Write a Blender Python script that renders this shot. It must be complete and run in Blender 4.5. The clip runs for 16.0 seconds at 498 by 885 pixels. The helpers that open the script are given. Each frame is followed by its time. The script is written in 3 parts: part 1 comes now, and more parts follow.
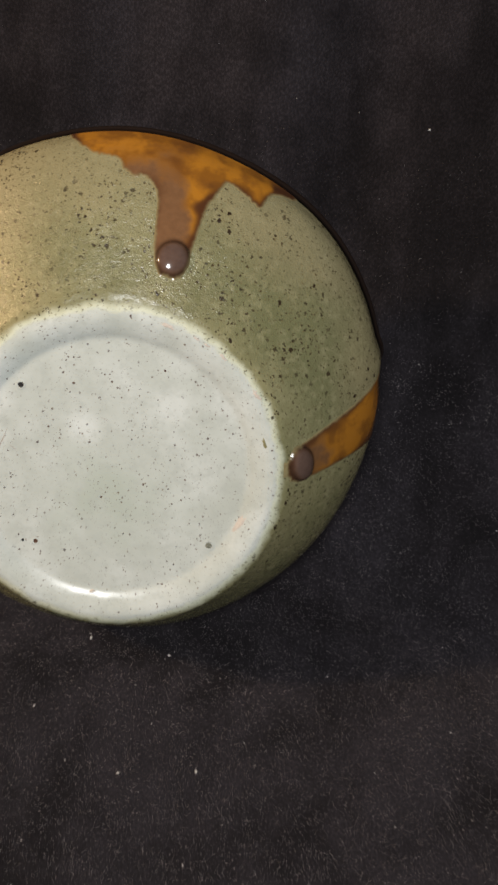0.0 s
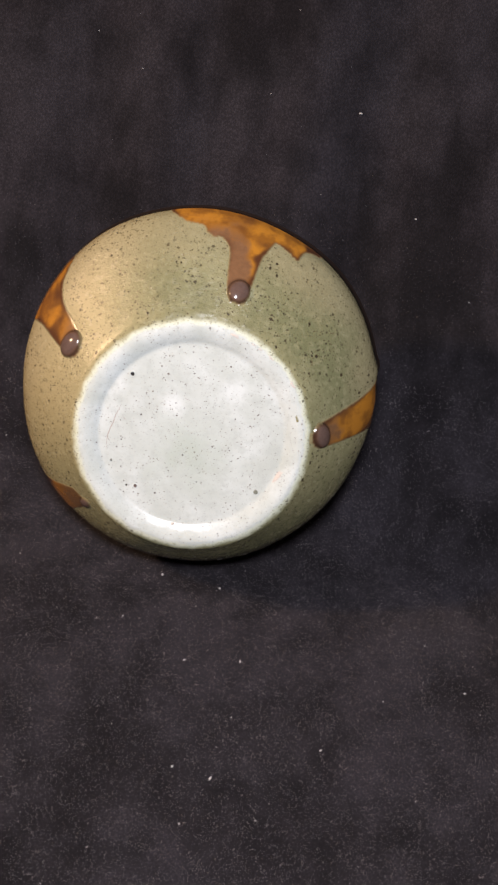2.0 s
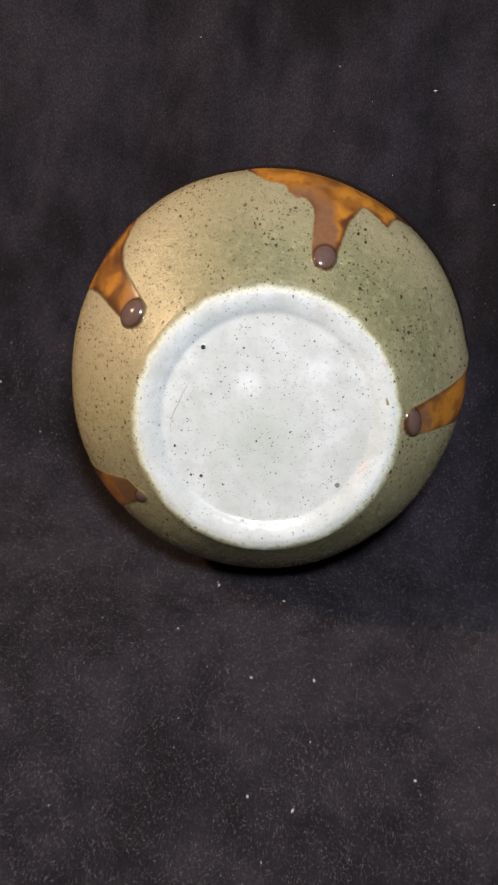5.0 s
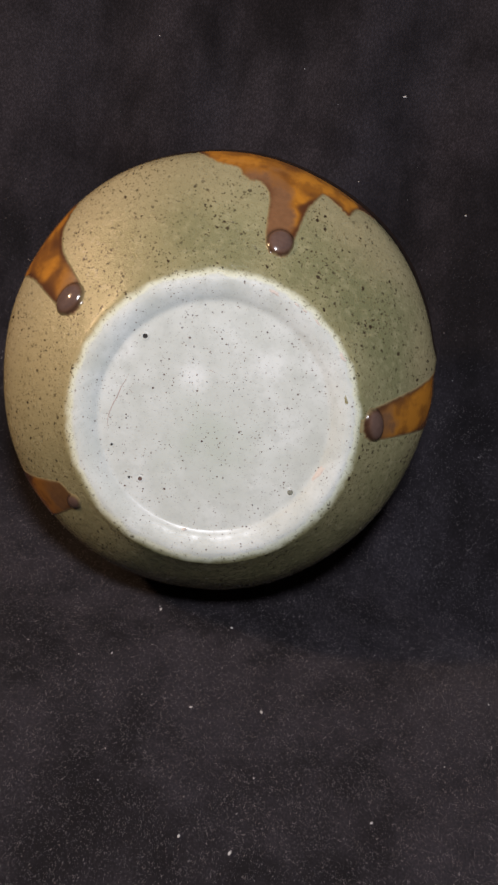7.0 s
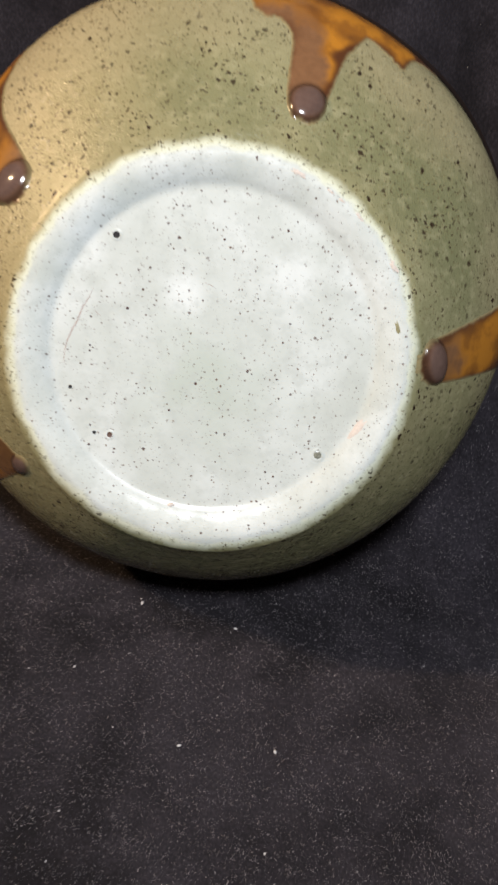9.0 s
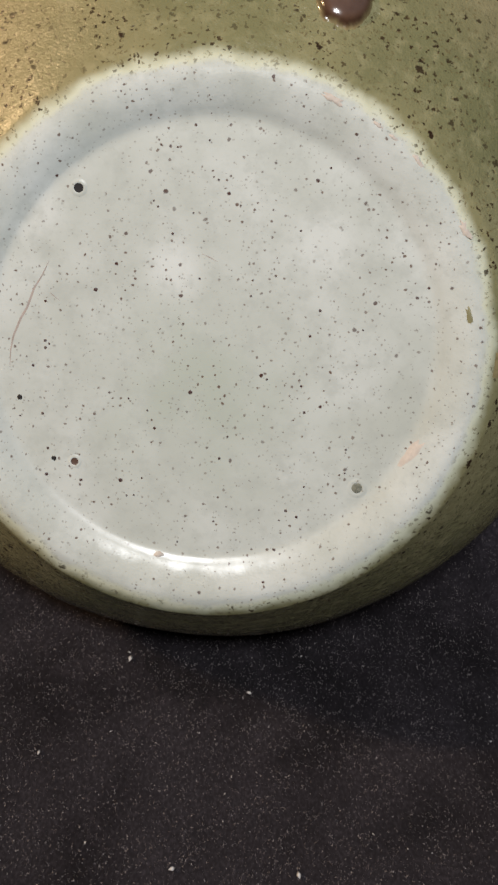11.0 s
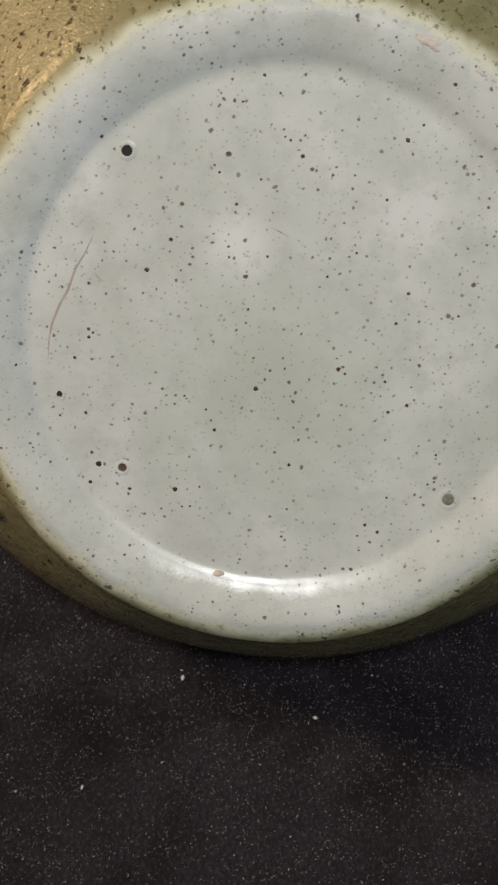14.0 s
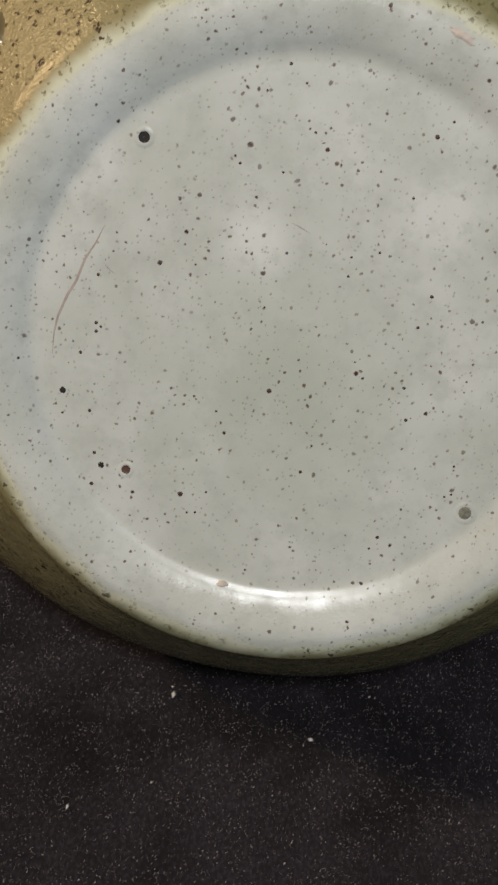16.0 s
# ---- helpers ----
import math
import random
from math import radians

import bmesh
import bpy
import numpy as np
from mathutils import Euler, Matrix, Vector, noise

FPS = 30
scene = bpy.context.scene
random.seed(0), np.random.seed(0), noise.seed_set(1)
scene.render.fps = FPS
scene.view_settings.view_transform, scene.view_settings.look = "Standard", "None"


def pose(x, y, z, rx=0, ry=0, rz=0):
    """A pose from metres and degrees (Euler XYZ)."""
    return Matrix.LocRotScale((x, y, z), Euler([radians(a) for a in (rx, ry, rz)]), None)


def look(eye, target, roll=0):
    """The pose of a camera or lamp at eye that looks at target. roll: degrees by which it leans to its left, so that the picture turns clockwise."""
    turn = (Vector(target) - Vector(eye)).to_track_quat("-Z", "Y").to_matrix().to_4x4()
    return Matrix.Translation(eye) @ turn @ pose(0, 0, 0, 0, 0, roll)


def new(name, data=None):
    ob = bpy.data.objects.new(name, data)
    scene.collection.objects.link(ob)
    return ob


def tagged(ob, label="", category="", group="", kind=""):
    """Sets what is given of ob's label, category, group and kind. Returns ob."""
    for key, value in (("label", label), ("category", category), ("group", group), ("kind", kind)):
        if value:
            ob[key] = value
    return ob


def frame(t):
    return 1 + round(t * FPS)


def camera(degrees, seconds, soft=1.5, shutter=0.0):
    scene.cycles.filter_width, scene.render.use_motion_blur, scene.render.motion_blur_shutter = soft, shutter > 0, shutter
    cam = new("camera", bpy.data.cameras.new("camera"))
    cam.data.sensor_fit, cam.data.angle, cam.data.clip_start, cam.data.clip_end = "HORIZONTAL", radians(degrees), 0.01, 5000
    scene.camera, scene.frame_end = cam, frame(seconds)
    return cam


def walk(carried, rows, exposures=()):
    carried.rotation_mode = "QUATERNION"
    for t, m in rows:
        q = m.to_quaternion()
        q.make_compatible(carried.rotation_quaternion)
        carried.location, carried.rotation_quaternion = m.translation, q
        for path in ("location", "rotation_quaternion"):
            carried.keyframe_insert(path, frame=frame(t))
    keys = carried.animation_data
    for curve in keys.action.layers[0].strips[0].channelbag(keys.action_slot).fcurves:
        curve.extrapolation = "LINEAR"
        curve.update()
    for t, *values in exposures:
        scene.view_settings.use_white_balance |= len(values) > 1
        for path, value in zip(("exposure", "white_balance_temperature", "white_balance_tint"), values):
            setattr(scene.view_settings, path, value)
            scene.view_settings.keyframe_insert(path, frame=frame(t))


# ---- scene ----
cam = camera(25.0, 16.0, soft=2.6, shutter=0.4)
PATH = [
    (0, 0.03124, -0.20830, 0.28470, 47.604, -4.566, 3.229),
    (0.5, 0.03897, -0.25167, 0.30026, 49.338, -4.427, 4.416),
    (1, 0.03417, -0.28632, 0.31368, 50.574, -4.973, 4.349),
    (1.5, 0.02820, -0.31467, 0.32799, 51.805, -5.484, 4.227),
    (2, 0.02197, -0.33982, 0.33322, 53.232, -5.701, 4.256),
    (2.5, 0.00746, -0.35334, 0.33247, 54.122, -6.373, 3.744),
    (3, -0.01354, -0.35672, 0.32473, 54.549, -6.955, 3.100),
    (3.5, -0.01523, -0.35201, 0.31740, 54.789, -6.869, 3.154),
    (4, -0.01638, -0.34950, 0.30885, 55.042, -7.080, 3.032),
    (4.2, -0.01637, -0.35130, 0.30758, 55.198, -7.106, 3.064),
    (6.3, -0.00535, -0.25346, 0.21820, 60.098, -8.509, 3.305),
    (6.5, -0.00530, -0.26543, 0.22482, 60.148, -8.718, 3.143),
    (7, 0.00220, -0.30330, 0.23507, 61.669, -8.966, 2.998),
    (7.5, 0.00229, -0.32316, 0.24054, 62.423, -9.025, 3.147),
    (8, 0.00308, -0.30311, 0.23154, 62.398, -9.193, 2.917),
    (8.5, -0.00106, -0.25693, 0.21344, 60.444, -9.476, 2.994),
    (9, 0.00280, -0.21712, 0.19249, 57.980, -9.207, 3.426),
    (9.5, 0.00819, -0.18620, 0.17930, 56.584, -9.081, 2.834),
    (10, 0.00757, -0.17231, 0.17401, 55.495, -8.727, 3.179),
    (10.2, 0.00563, -0.16817, 0.17319, 55.283, -8.582, 3.536),
    (12.3, 0.00463, -0.13644, 0.16860, 53.733, -8.155, 5.168),
    (12.5, 0.00611, -0.13505, 0.16818, 53.706, -8.031, 5.175),
    (13, 0.00936, -0.12841, 0.16414, 53.411, -7.530, 5.752),
    (13.5, 0.00485, -0.12722, 0.16201, 53.108, -7.319, 5.709),
    (14, -0.00033, -0.12992, 0.16017, 52.603, -7.226, 6.367),
    (14.5, -0.00199, -0.12954, 0.15519, 52.525, -8.019, 6.690),
    (15, -0.00399, -0.12908, 0.14718, 53.072, -8.995, 6.576),
    (15.5, -0.00594, -0.12706, 0.14879, 53.514, -9.397, 6.483),
    (16, -0.00519, -0.12647, 0.15319, 53.832, -9.546, 6.253),
]
EXPOSURES = [(0.0, -0.4, 6500, 8), (1.5, 0.05, 6300, 14), (2.5, 0.12, 6000, 17), (3.5, 0.18, 5850, 14), (4.2, 0.2, 5850, 14), (6.5, -0.33, 6150, 15), (7.5, -0.2, 6100, 15), (9.0, 0.1, 6050, 10), (10.0, -0.18, 6300, 10), (12.5, -0.66, 6400, 10), (16.0, -0.82, 6450, 9)]
walk(cam, [(t, pose(x, y, z, rx, ry, rz)) for t, x, y, z, rx, ry, rz in PATH], EXPOSURES)

# ---- light: a warm room lamp to the side and a small white lamp above the viewer ----
world = bpy.data.worlds.new("room_air")
scene.world = world
world.use_nodes = True
world.node_tree.nodes["Background"].inputs[0].default_value = (0.9, 0.95, 1.0, 1)
world.node_tree.nodes["Background"].inputs[1].default_value = 0.02


def area_lamp(name, eye, target, size, power, colour):
    data = bpy.data.lights.new(name, "AREA")
    data.shape, data.size, data.energy, data.color = "DISK", size, power, colour
    ob = new(name, data)
    ob.matrix_world = look(eye, target)
    return ob


BOWL_AT = Vector((0.0, 0.0, 0.0806))
area_lamp("warm_lamp", BOWL_AT + 1.0 * Vector((-0.79, -0.23, 0.56)), BOWL_AT, 0.07, 7.6, (1.0, 0.66, 0.34))
area_lamp("white_lamp", Vector((0.006, -0.372, 0.466)), BOWL_AT, 0.09, 4.55, (0.985, 0.985, 0.985))


# ---- materials ----
class Nodes:
    """A short way to write a node material."""

    def __init__(self, name):
        self.mat = bpy.data.materials.new(name)
        self.mat.use_nodes = True
        self.tree = self.mat.node_tree
        self.shader = self.tree.nodes["Principled BSDF"]
        self.coords = self.add("ShaderNodeTexCoord").outputs["Object"]

    def add(self, kind, **props):
        node = self.tree.nodes.new(kind)
        for key, value in props.items():
            setattr(node, key, value)
        return node

    def put(self, socket, value):
        if isinstance(value, bpy.types.NodeSocket):
            self.tree.links.new(value, socket)
        elif isinstance(value, tuple) and len(value) == 3 and socket.type == "RGBA":
            socket.default_value = (*value, 1)
        else:
            socket.default_value = value

    def math(self, op, a, b=0.0, c=0.0, clamp=False):
        node = self.add("ShaderNodeMath", operation=op, use_clamp=clamp)
        for socket, value in zip(node.inputs, (a, b, c)):
            self.put(socket, value)
        return node.outputs[0]

    def noise(self, scale, detail=3.0, rough=0.55, coords=None, distortion=0.0):
        node = self.add("ShaderNodeTexNoise")
        for key, value in (("Vector", coords or self.coords), ("Scale", scale), ("Detail", detail), ("Roughness", rough), ("Distortion", distortion)):
            self.put(node.inputs[key], value)
        return node.outputs["Fac"]

    def stretched(self, scale, turn=(0.0, 0.0, 0.0)):
        node = self.add("ShaderNodeMapping")
        self.put(node.inputs["Vector"], self.coords)
        node.inputs["Scale"].default_value, node.inputs["Rotation"].default_value = scale, turn
        return node.outputs[0]

    def steps(self, value, low, high, a=0.0, b=1.0):
        node = self.add("ShaderNodeMapRange", interpolation_type="SMOOTHSTEP")
        for socket, v in zip(node.inputs, (value, low, high, a, b)):
            self.put(socket, v)
        return node.outputs[0]

    def mix(self, fac, a, b):
        node = self.add("ShaderNodeMix", data_type="RGBA")
        self.put(node.inputs[0], fac), self.put(node.inputs[6], a), self.put(node.inputs[7], b)
        return node.outputs[2]

    def specks(self, scale, share, low, high, coords=None):
        """Round specks: one in a cell, in a share of the cells, of uneven size."""
        cells = self.add("ShaderNodeTexVoronoi")
        self.put(cells.inputs["Vector"], coords or self.coords), self.put(cells.inputs["Scale"], scale)
        parts = self.add("ShaderNodeSeparateColor")
        self.put(parts.inputs[0], cells.outputs["Color"])
        size = self.steps(parts.outputs[1], 0.0, 1.0, low, high)
        inside = self.steps(self.math("DIVIDE", cells.outputs["Distance"], size), 0.65, 1.1, 1.0, 0.0)
        return self.math("MULTIPLY", inside, self.math("LESS_THAN", parts.outputs[0], share)), parts.outputs[2]

    def radius(self):
        """The distance from the object's z axis."""
        parts = self.add("ShaderNodeSeparateXYZ")
        self.put(parts.inputs[0], self.coords)
        return self.math("SQRT", self.math("ADD", self.math("POWER", parts.outputs[0], 2.0), self.math("POWER", parts.outputs[1], 2.0))), parts.outputs

    def spot(self, place, low, high):
        """1 at a place of the object, 0 from high metres on."""
        node = self.add("ShaderNodeVectorMath", operation="DISTANCE")
        self.put(node.inputs[0], self.coords)
        node.inputs[1].default_value = place
        return self.steps(node.outputs["Value"], low, high, 1.0, 0.0)

    def bump(self, height, strength, distance):
        node = self.add("ShaderNodeBump")
        self.put(node.inputs["Height"], height)
        node.inputs["Strength"].default_value, node.inputs["Distance"].default_value = strength, distance
        self.put(self.shader.inputs["Normal"], node.outputs[0])

    def done(self, colour, rough, **more):
        self.put(self.shader.inputs["Base Color"], colour)
        self.put(self.shader.inputs["Roughness"], rough)
        for key, value in more.items():
            self.put(self.shader.inputs[key.replace("_", " ")], value)
        return self.mat


FOOT_R = 0.0444


def bowl_glaze():
    """Speckled stoneware glaze: white inside the foot, celadon olive and tan on the wall."""
    m = Nodes("speckled_glaze")
    r, xyz = m.radius()
    wobble = m.math("MULTIPLY", m.math("SUBTRACT", m.noise(160.0, 3.0), 0.5), 0.0035)
    rw = m.math("ADD", r, wobble)
    olive = m.mix(m.steps(m.noise(28.0, 3.0), 0.35, 0.7), (0.136, 0.134, 0.066), (0.206, 0.190, 0.100))
    olive = m.mix(m.math("MULTIPLY", m.steps(m.noise(420.0, 4.0), 0.45, 0.75), 0.45), olive, (0.285, 0.262, 0.150))
    olive = m.mix(m.math("MULTIPLY", m.math("MULTIPLY", m.steps(xyz[0], -0.005, -0.06), m.steps(xyz[1], -0.045, 0.015, 0.35, 1.0)), 0.72), olive, (0.325, 0.250, 0.128))
    olive = m.mix(m.math("MULTIPLY", m.steps(m.math("ADD", r, m.math("MULTIPLY", m.math("SUBTRACT", m.noise(40.0, 3.0), 0.5), 0.03)), 0.058, 0.076), 0.42), olive, (0.275, 0.225, 0.132))
    pale = m.mix(m.noise(300.0, 3.0), (0.43, 0.435, 0.31), (0.54, 0.55, 0.45))
    white = m.mix(m.steps(m.noise(70.0, 4.0), 0.3, 0.75), (0.395, 0.412, 0.380), (0.475, 0.492, 0.470))
    for place, low, high, much in (((-0.0082, 0.0104, -0.002), 0.0012, 0.0066, 0.55), ((0.014, 0.0194, -0.002), 0.002, 0.0078, 0.45), ((-0.032, 0.0156, -0.002), 0.002, 0.008, 0.5)):
        white = m.mix(m.math("MULTIPLY", m.spot(place, low, high), much), white, (0.60, 0.615, 0.605))
    white = m.mix(m.math("MULTIPLY", m.steps(m.noise(45.0, 2.0), 0.5, 0.7), 0.4), white, (0.33, 0.345, 0.305))
    white = m.mix(m.math("MULTIPLY", m.spot((0.001, -0.008, -0.002), 0.004, 0.026), m.steps(m.noise(55.0, 4.0), 0.38, 0.66, 0.15, 0.75)), white, (0.335, 0.365, 0.315))
    white = m.mix(m.math("MULTIPLY", m.steps(m.noise(330.0, 5.0, 0.65), 0.44, 0.72), 0.5), white, (0.335, 0.350, 0.325))
    base = m.mix(m.steps(rw, 0.0422, 0.0438), white, pale)
    base = m.mix(m.steps(rw, 0.0432, 0.0456), base, olive)
    on_wall = m.steps(rw, 0.0420, 0.0445)
    warped = m.add("ShaderNodeVectorMath", operation="MULTIPLY_ADD")
    jitter = m.add("ShaderNodeTexNoise")
    m.put(jitter.inputs["Vector"], m.coords), m.put(jitter.inputs["Scale"], 1300.0)
    m.put(warped.inputs[0], jitter.outputs["Color"])
    warped.inputs[1].default_value = (0.0016, 0.0016, 0.0016)
    m.put(warped.inputs[2], m.coords)
    wall_coords = warped.outputs[0]
    nudged = m.add("ShaderNodeVectorMath", operation="MULTIPLY_ADD")
    m.put(nudged.inputs[0], jitter.outputs["Color"])
    nudged.inputs[1].default_value = (0.0006, 0.0006, 0.0006)
    m.put(nudged.inputs[2], m.coords)
    foot_coords = nudged.outputs[0]
    crowd = m.steps(m.noise(75.0, 2.0), 0.36, 0.6, 0.55, 1.0)
    dense = m.steps(m.noise(60.0, 2.0), 0.38, 0.6, 0.5, 1.0)
    for scale, share, low, high, colour, much in (
        (1400.0, 0.50, 0.22, 0.45, (0.11, 0.085, 0.04), 0.7),
        (900.0, 0.62, 0.18, 0.36, (0.036, 0.022, 0.011), 0.95),
        (450.0, 0.62, 0.13, 0.30, (0.022, 0.012, 0.007), 0.97),
    ):
        speck, _ = m.specks(scale, share, low, high, wall_coords)
        base = m.mix(m.math("MULTIPLY", m.math("MULTIPLY", m.math("MULTIPLY", speck, on_wall), much), dense), base, colour)
    for scale, share, low, high, colour, much in (
        (1500.0, 0.75, 0.10, 0.28, (0.19, 0.175, 0.15), 0.65),
        (840.0, 0.80, 0.07, 0.22, (0.10, 0.062, 0.048), 0.92),
        (400.0, 0.70, 0.055, 0.145, (0.046, 0.014, 0.011), 0.98),
    ):
        speck, _ = m.specks(scale, share, low, high, foot_coords)
        off_wall = m.math("SUBTRACT", 1.0, on_wall)
        base = m.mix(m.math("MULTIPLY", m.math("MULTIPLY", m.math("MULTIPLY", speck, off_wall), much), crowd), base, colour)
    peel = m.math("ADD", m.math("MULTIPLY", m.noise(2300.0, 2.0), 0.75), m.math("MULTIPLY", m.noise(800.0, 2.0), 0.75))
    peel = m.math("MULTIPLY", peel, m.math("ADD", m.steps(rw, 0.0435, 0.0505, 0.05, 1.0), m.math("MULTIPLY", m.steps(rw, 0.0362, 0.0385), 0.28)))
    peel = m.math("ADD", peel, m.math("MULTIPLY", m.noise(140.0, 2.0), m.steps(rw, 0.034, 0.045, 0.5, 2.2)))
    m.bump(peel, 0.8, 0.00018)
    return m.done(base, m.math("ADD", m.steps(m.noise(200.0), 0.3, 0.7, 0.0, 0.06), m.steps(rw, 0.0430, 0.0470, 0.26, 0.22)), IOR=1.48, Specular_IOR_Level=m.math("SUBTRACT", m.steps(rw, 0.0345, 0.0365, 0.10, 0.48), m.math("MULTIPLY", m.math("MULTIPLY", m.steps(rw, 0.0358, 0.0385), m.steps(rw, 0.0445, 0.047, 1.0, 0.0)), 0.44)))


def drip_glaze():
    """Amber glaze, dark where it pools at its edges and in the beads."""
    m = Nodes("amber_glaze")
    pool = m.add("ShaderNodeAttribute", attribute_name="pool").outputs["Fac"]
    bead = m.add("ShaderNodeAttribute", attribute_name="bead").outputs["Fac"]
    rise = m.add("ShaderNodeAttribute", attribute_name="rise").outputs["Fac"]
    edge = m.add("ShaderNodeAttribute", attribute_name="edge").outputs["Fac"]
    tone = m.add("ShaderNodeAttribute", attribute_name="tone").outputs["Fac"]
    flow = m.noise(150.0, 3.0, 0.5)
    fine = m.noise(600.0, 3.0)
    ring = m.add("ShaderNodeAttribute", attribute_name="ring").outputs["Fac"]
    streak = m.noise(75.0, 2.0, 0.45, distortion=0.4)
    amber = m.mix(m.steps(m.math("ADD", flow, m.math("MULTIPLY", m.math("SUBTRACT", fine, 0.5), 0.15)), 0.38, 0.68), (0.320, 0.130, 0.014), (0.190, 0.074, 0.011))
    amber = m.mix(m.math("MULTIPLY", m.steps(streak, 0.48, 0.68), 0.7), amber, (0.105, 0.040, 0.012))
    neck = m.mix(fine, (0.112, 0.054, 0.025), (0.180, 0.090, 0.042))
    amber = m.mix(m.steps(m.math("ADD", rise, m.math("MULTIPLY", m.math("SUBTRACT", flow, 0.5), 0.7)), 0.22, 0.50), neck, amber)
    amber = m.mix(m.steps(m.math("ADD", pool, m.math("MULTIPLY", m.math("SUBTRACT", streak, 0.5), 2.2)), 0.34, 0.92), amber, (0.066, 0.025, 0.010))
    amber = m.mix(m.math("MULTIPLY", tone, 0.7, clamp=True), amber, m.mix(fine, (0.070, 0.034, 0.013), (0.120, 0.060, 0.020)))
    amber = m.mix(bead, amber, m.mix(fine, (0.062, 0.037, 0.029), (0.118, 0.075, 0.060)))
    amber = m.mix(m.math("MULTIPLY", ring, 0.8), amber, (0.030, 0.014, 0.008))
    thin = m.steps(m.math("ADD", edge, m.math("MULTIPLY", m.math("SUBTRACT", fine, 0.5), 0.5)), 0.30, 0.95)
    thin = m.math("MULTIPLY", thin, m.math("SUBTRACT", 1.0, bead))
    amber = m.mix(thin, amber, m.mix(flow, (0.170, 0.125, 0.058), (0.230, 0.195, 0.100)))
    m.bump(m.math("MULTIPLY", m.noise(300.0, 1.0), m.math("SUBTRACT", 1.0, bead)), 0.2, 0.0001)
    return m.done(amber, m.math("ADD", 0.2, m.math("MULTIPLY", bead, -0.06)), IOR=1.5)


def plain(name, colour, rough, spread=0.15, scale=400.0):
    m = Nodes(name)
    dark = tuple(c * (1 - 2 * spread) for c in colour)
    return m.done(m.mix(m.noise(scale, 3.0), dark, colour), rough)


def velvet():
    m = Nodes("black_velvet")
    nap = m.noise(1.0, 4.0, 0.7, m.stretched((1700.0, 1000.0, 1000.0)))
    patch = m.math("ADD", m.math("MULTIPLY", m.noise(15.0, 4.0, 0.6), 0.65), m.math("MULTIPLY", m.noise(1.0, 3.0, 0.6, m.stretched((70.0, 50.0, 12.0))), 0.35))
    colour = m.mix(m.steps(nap, 0.40, 0.75), (0.0100, 0.0090, 0.0100), (0.0275, 0.0246, 0.0268))
    tint = m.mix(m.noise(14.0, 2.0), (1.0, 0.90, 0.93), (0.91, 0.93, 1.04))
    brush = m.steps(patch, 0.36, 0.64, 0.48, 1.42)
    scaled = m.add("ShaderNodeVectorMath", operation="SCALE")
    m.put(scaled.inputs[0], m.mix(1.0, colour, colour)), m.put(scaled.inputs["Scale"], brush)
    tinted = m.add("ShaderNodeVectorMath", operation="MULTIPLY")
    m.put(tinted.inputs[0], scaled.outputs[0]), m.put(tinted.inputs[1], tint)
    m.bump(nap, 0.3, 0.0004)
    return m.done(tinted.outputs[0], 0.95, Sheen_Weight=m.math("MULTIPLY", brush, 0.14), Sheen_Roughness=0.45, Sheen_Tint=(0.85, 0.78, 0.86), Specular_IOR_Level=0.1)


def velvet_fibre():
    m = Nodes("velvet_fibre")
    pick = m.add("ShaderNodeNewGeometry").outputs["Random Per Island"]
    brown = m.steps(m.noise(16.0, 3.0), 0.42, 0.62)
    dark = m.mix(brown, (0.060, 0.053, 0.056), (0.074, 0.058, 0.056))
    return m.done(m.mix(m.math("POWER", pick, 3.0), dark, (0.33, 0.295, 0.29)), 0.7)


GLAZE, AMBER, VELVET = bowl_glaze(), drip_glaze(), velvet()
PIT = plain("pit_black", (0.008, 0.006, 0.006), 0.8)
SPECK = plain("iron_speck", (0.042, 0.012, 0.009), 0.6)
CLAY = plain("bare_clay", (0.56, 0.49, 0.43), 0.8, 0.2, 1500.0)
SMEAR = plain("olive_smear", (0.26, 0.235, 0.12), 0.35, 0.3, 900.0)
LINT = plain("lint_white", (0.55, 0.53, 0.52), 0.9)
FIBRE = velvet_fibre()
PLASTER = plain("plaster", (0.35, 0.34, 0.33), 0.9, 0.05, 8.0)
SCRATCH = plain("scratch_brown", (0.375, 0.315, 0.28), 0.6, 0.25, 900.0)
RIM = plain("dark_rim", (0.014, 0.008, 0.006), 0.4)
BROWN_PIT = plain("pit_brown", (0.10, 0.050, 0.032), 0.5, 0.3, 1500.0)
GLASS_PIT = plain("glassy_pit", (0.30, 0.30, 0.24), 0.1, 0.46, 2600.0)


# ---- building helpers ----
def mesh_object(name, verts, faces, material, parent=None, smooth=True):
    data = bpy.data.meshes.new(name)
    data.from_pydata([tuple(v) for v in verts], [], faces)
    data.materials.append(material)
    if smooth:
        data.shade_smooth()
    ob = new(name, data)
    ob.parent = parent
    return ob


def grid_faces(rows, cols, wrap=False):
    faces = []
    for i in range(rows - 1):
        for j in range(cols if wrap else cols - 1):
            k = (j + 1) % cols
            faces.append((i * cols + j, i * cols + k, (i + 1) * cols + k, (i + 1) * cols + j))
    return faces


# ---- the room that closes the place ----
def slab(name, x0, y0, z0, x1, y1, z1, label):
    v = [(x, y, z) for z in (z0, z1) for y in (y0, y1) for x in (x0, x1)]
    f = [(0, 2, 3, 1), (4, 5, 7, 6), (0, 1, 5, 4), (2, 6, 7, 3), (0, 4, 6, 2), (1, 3, 7, 5)]
    return tagged(mesh_object(name, v, f, PLASTER, smooth=False), label, kind="structure")


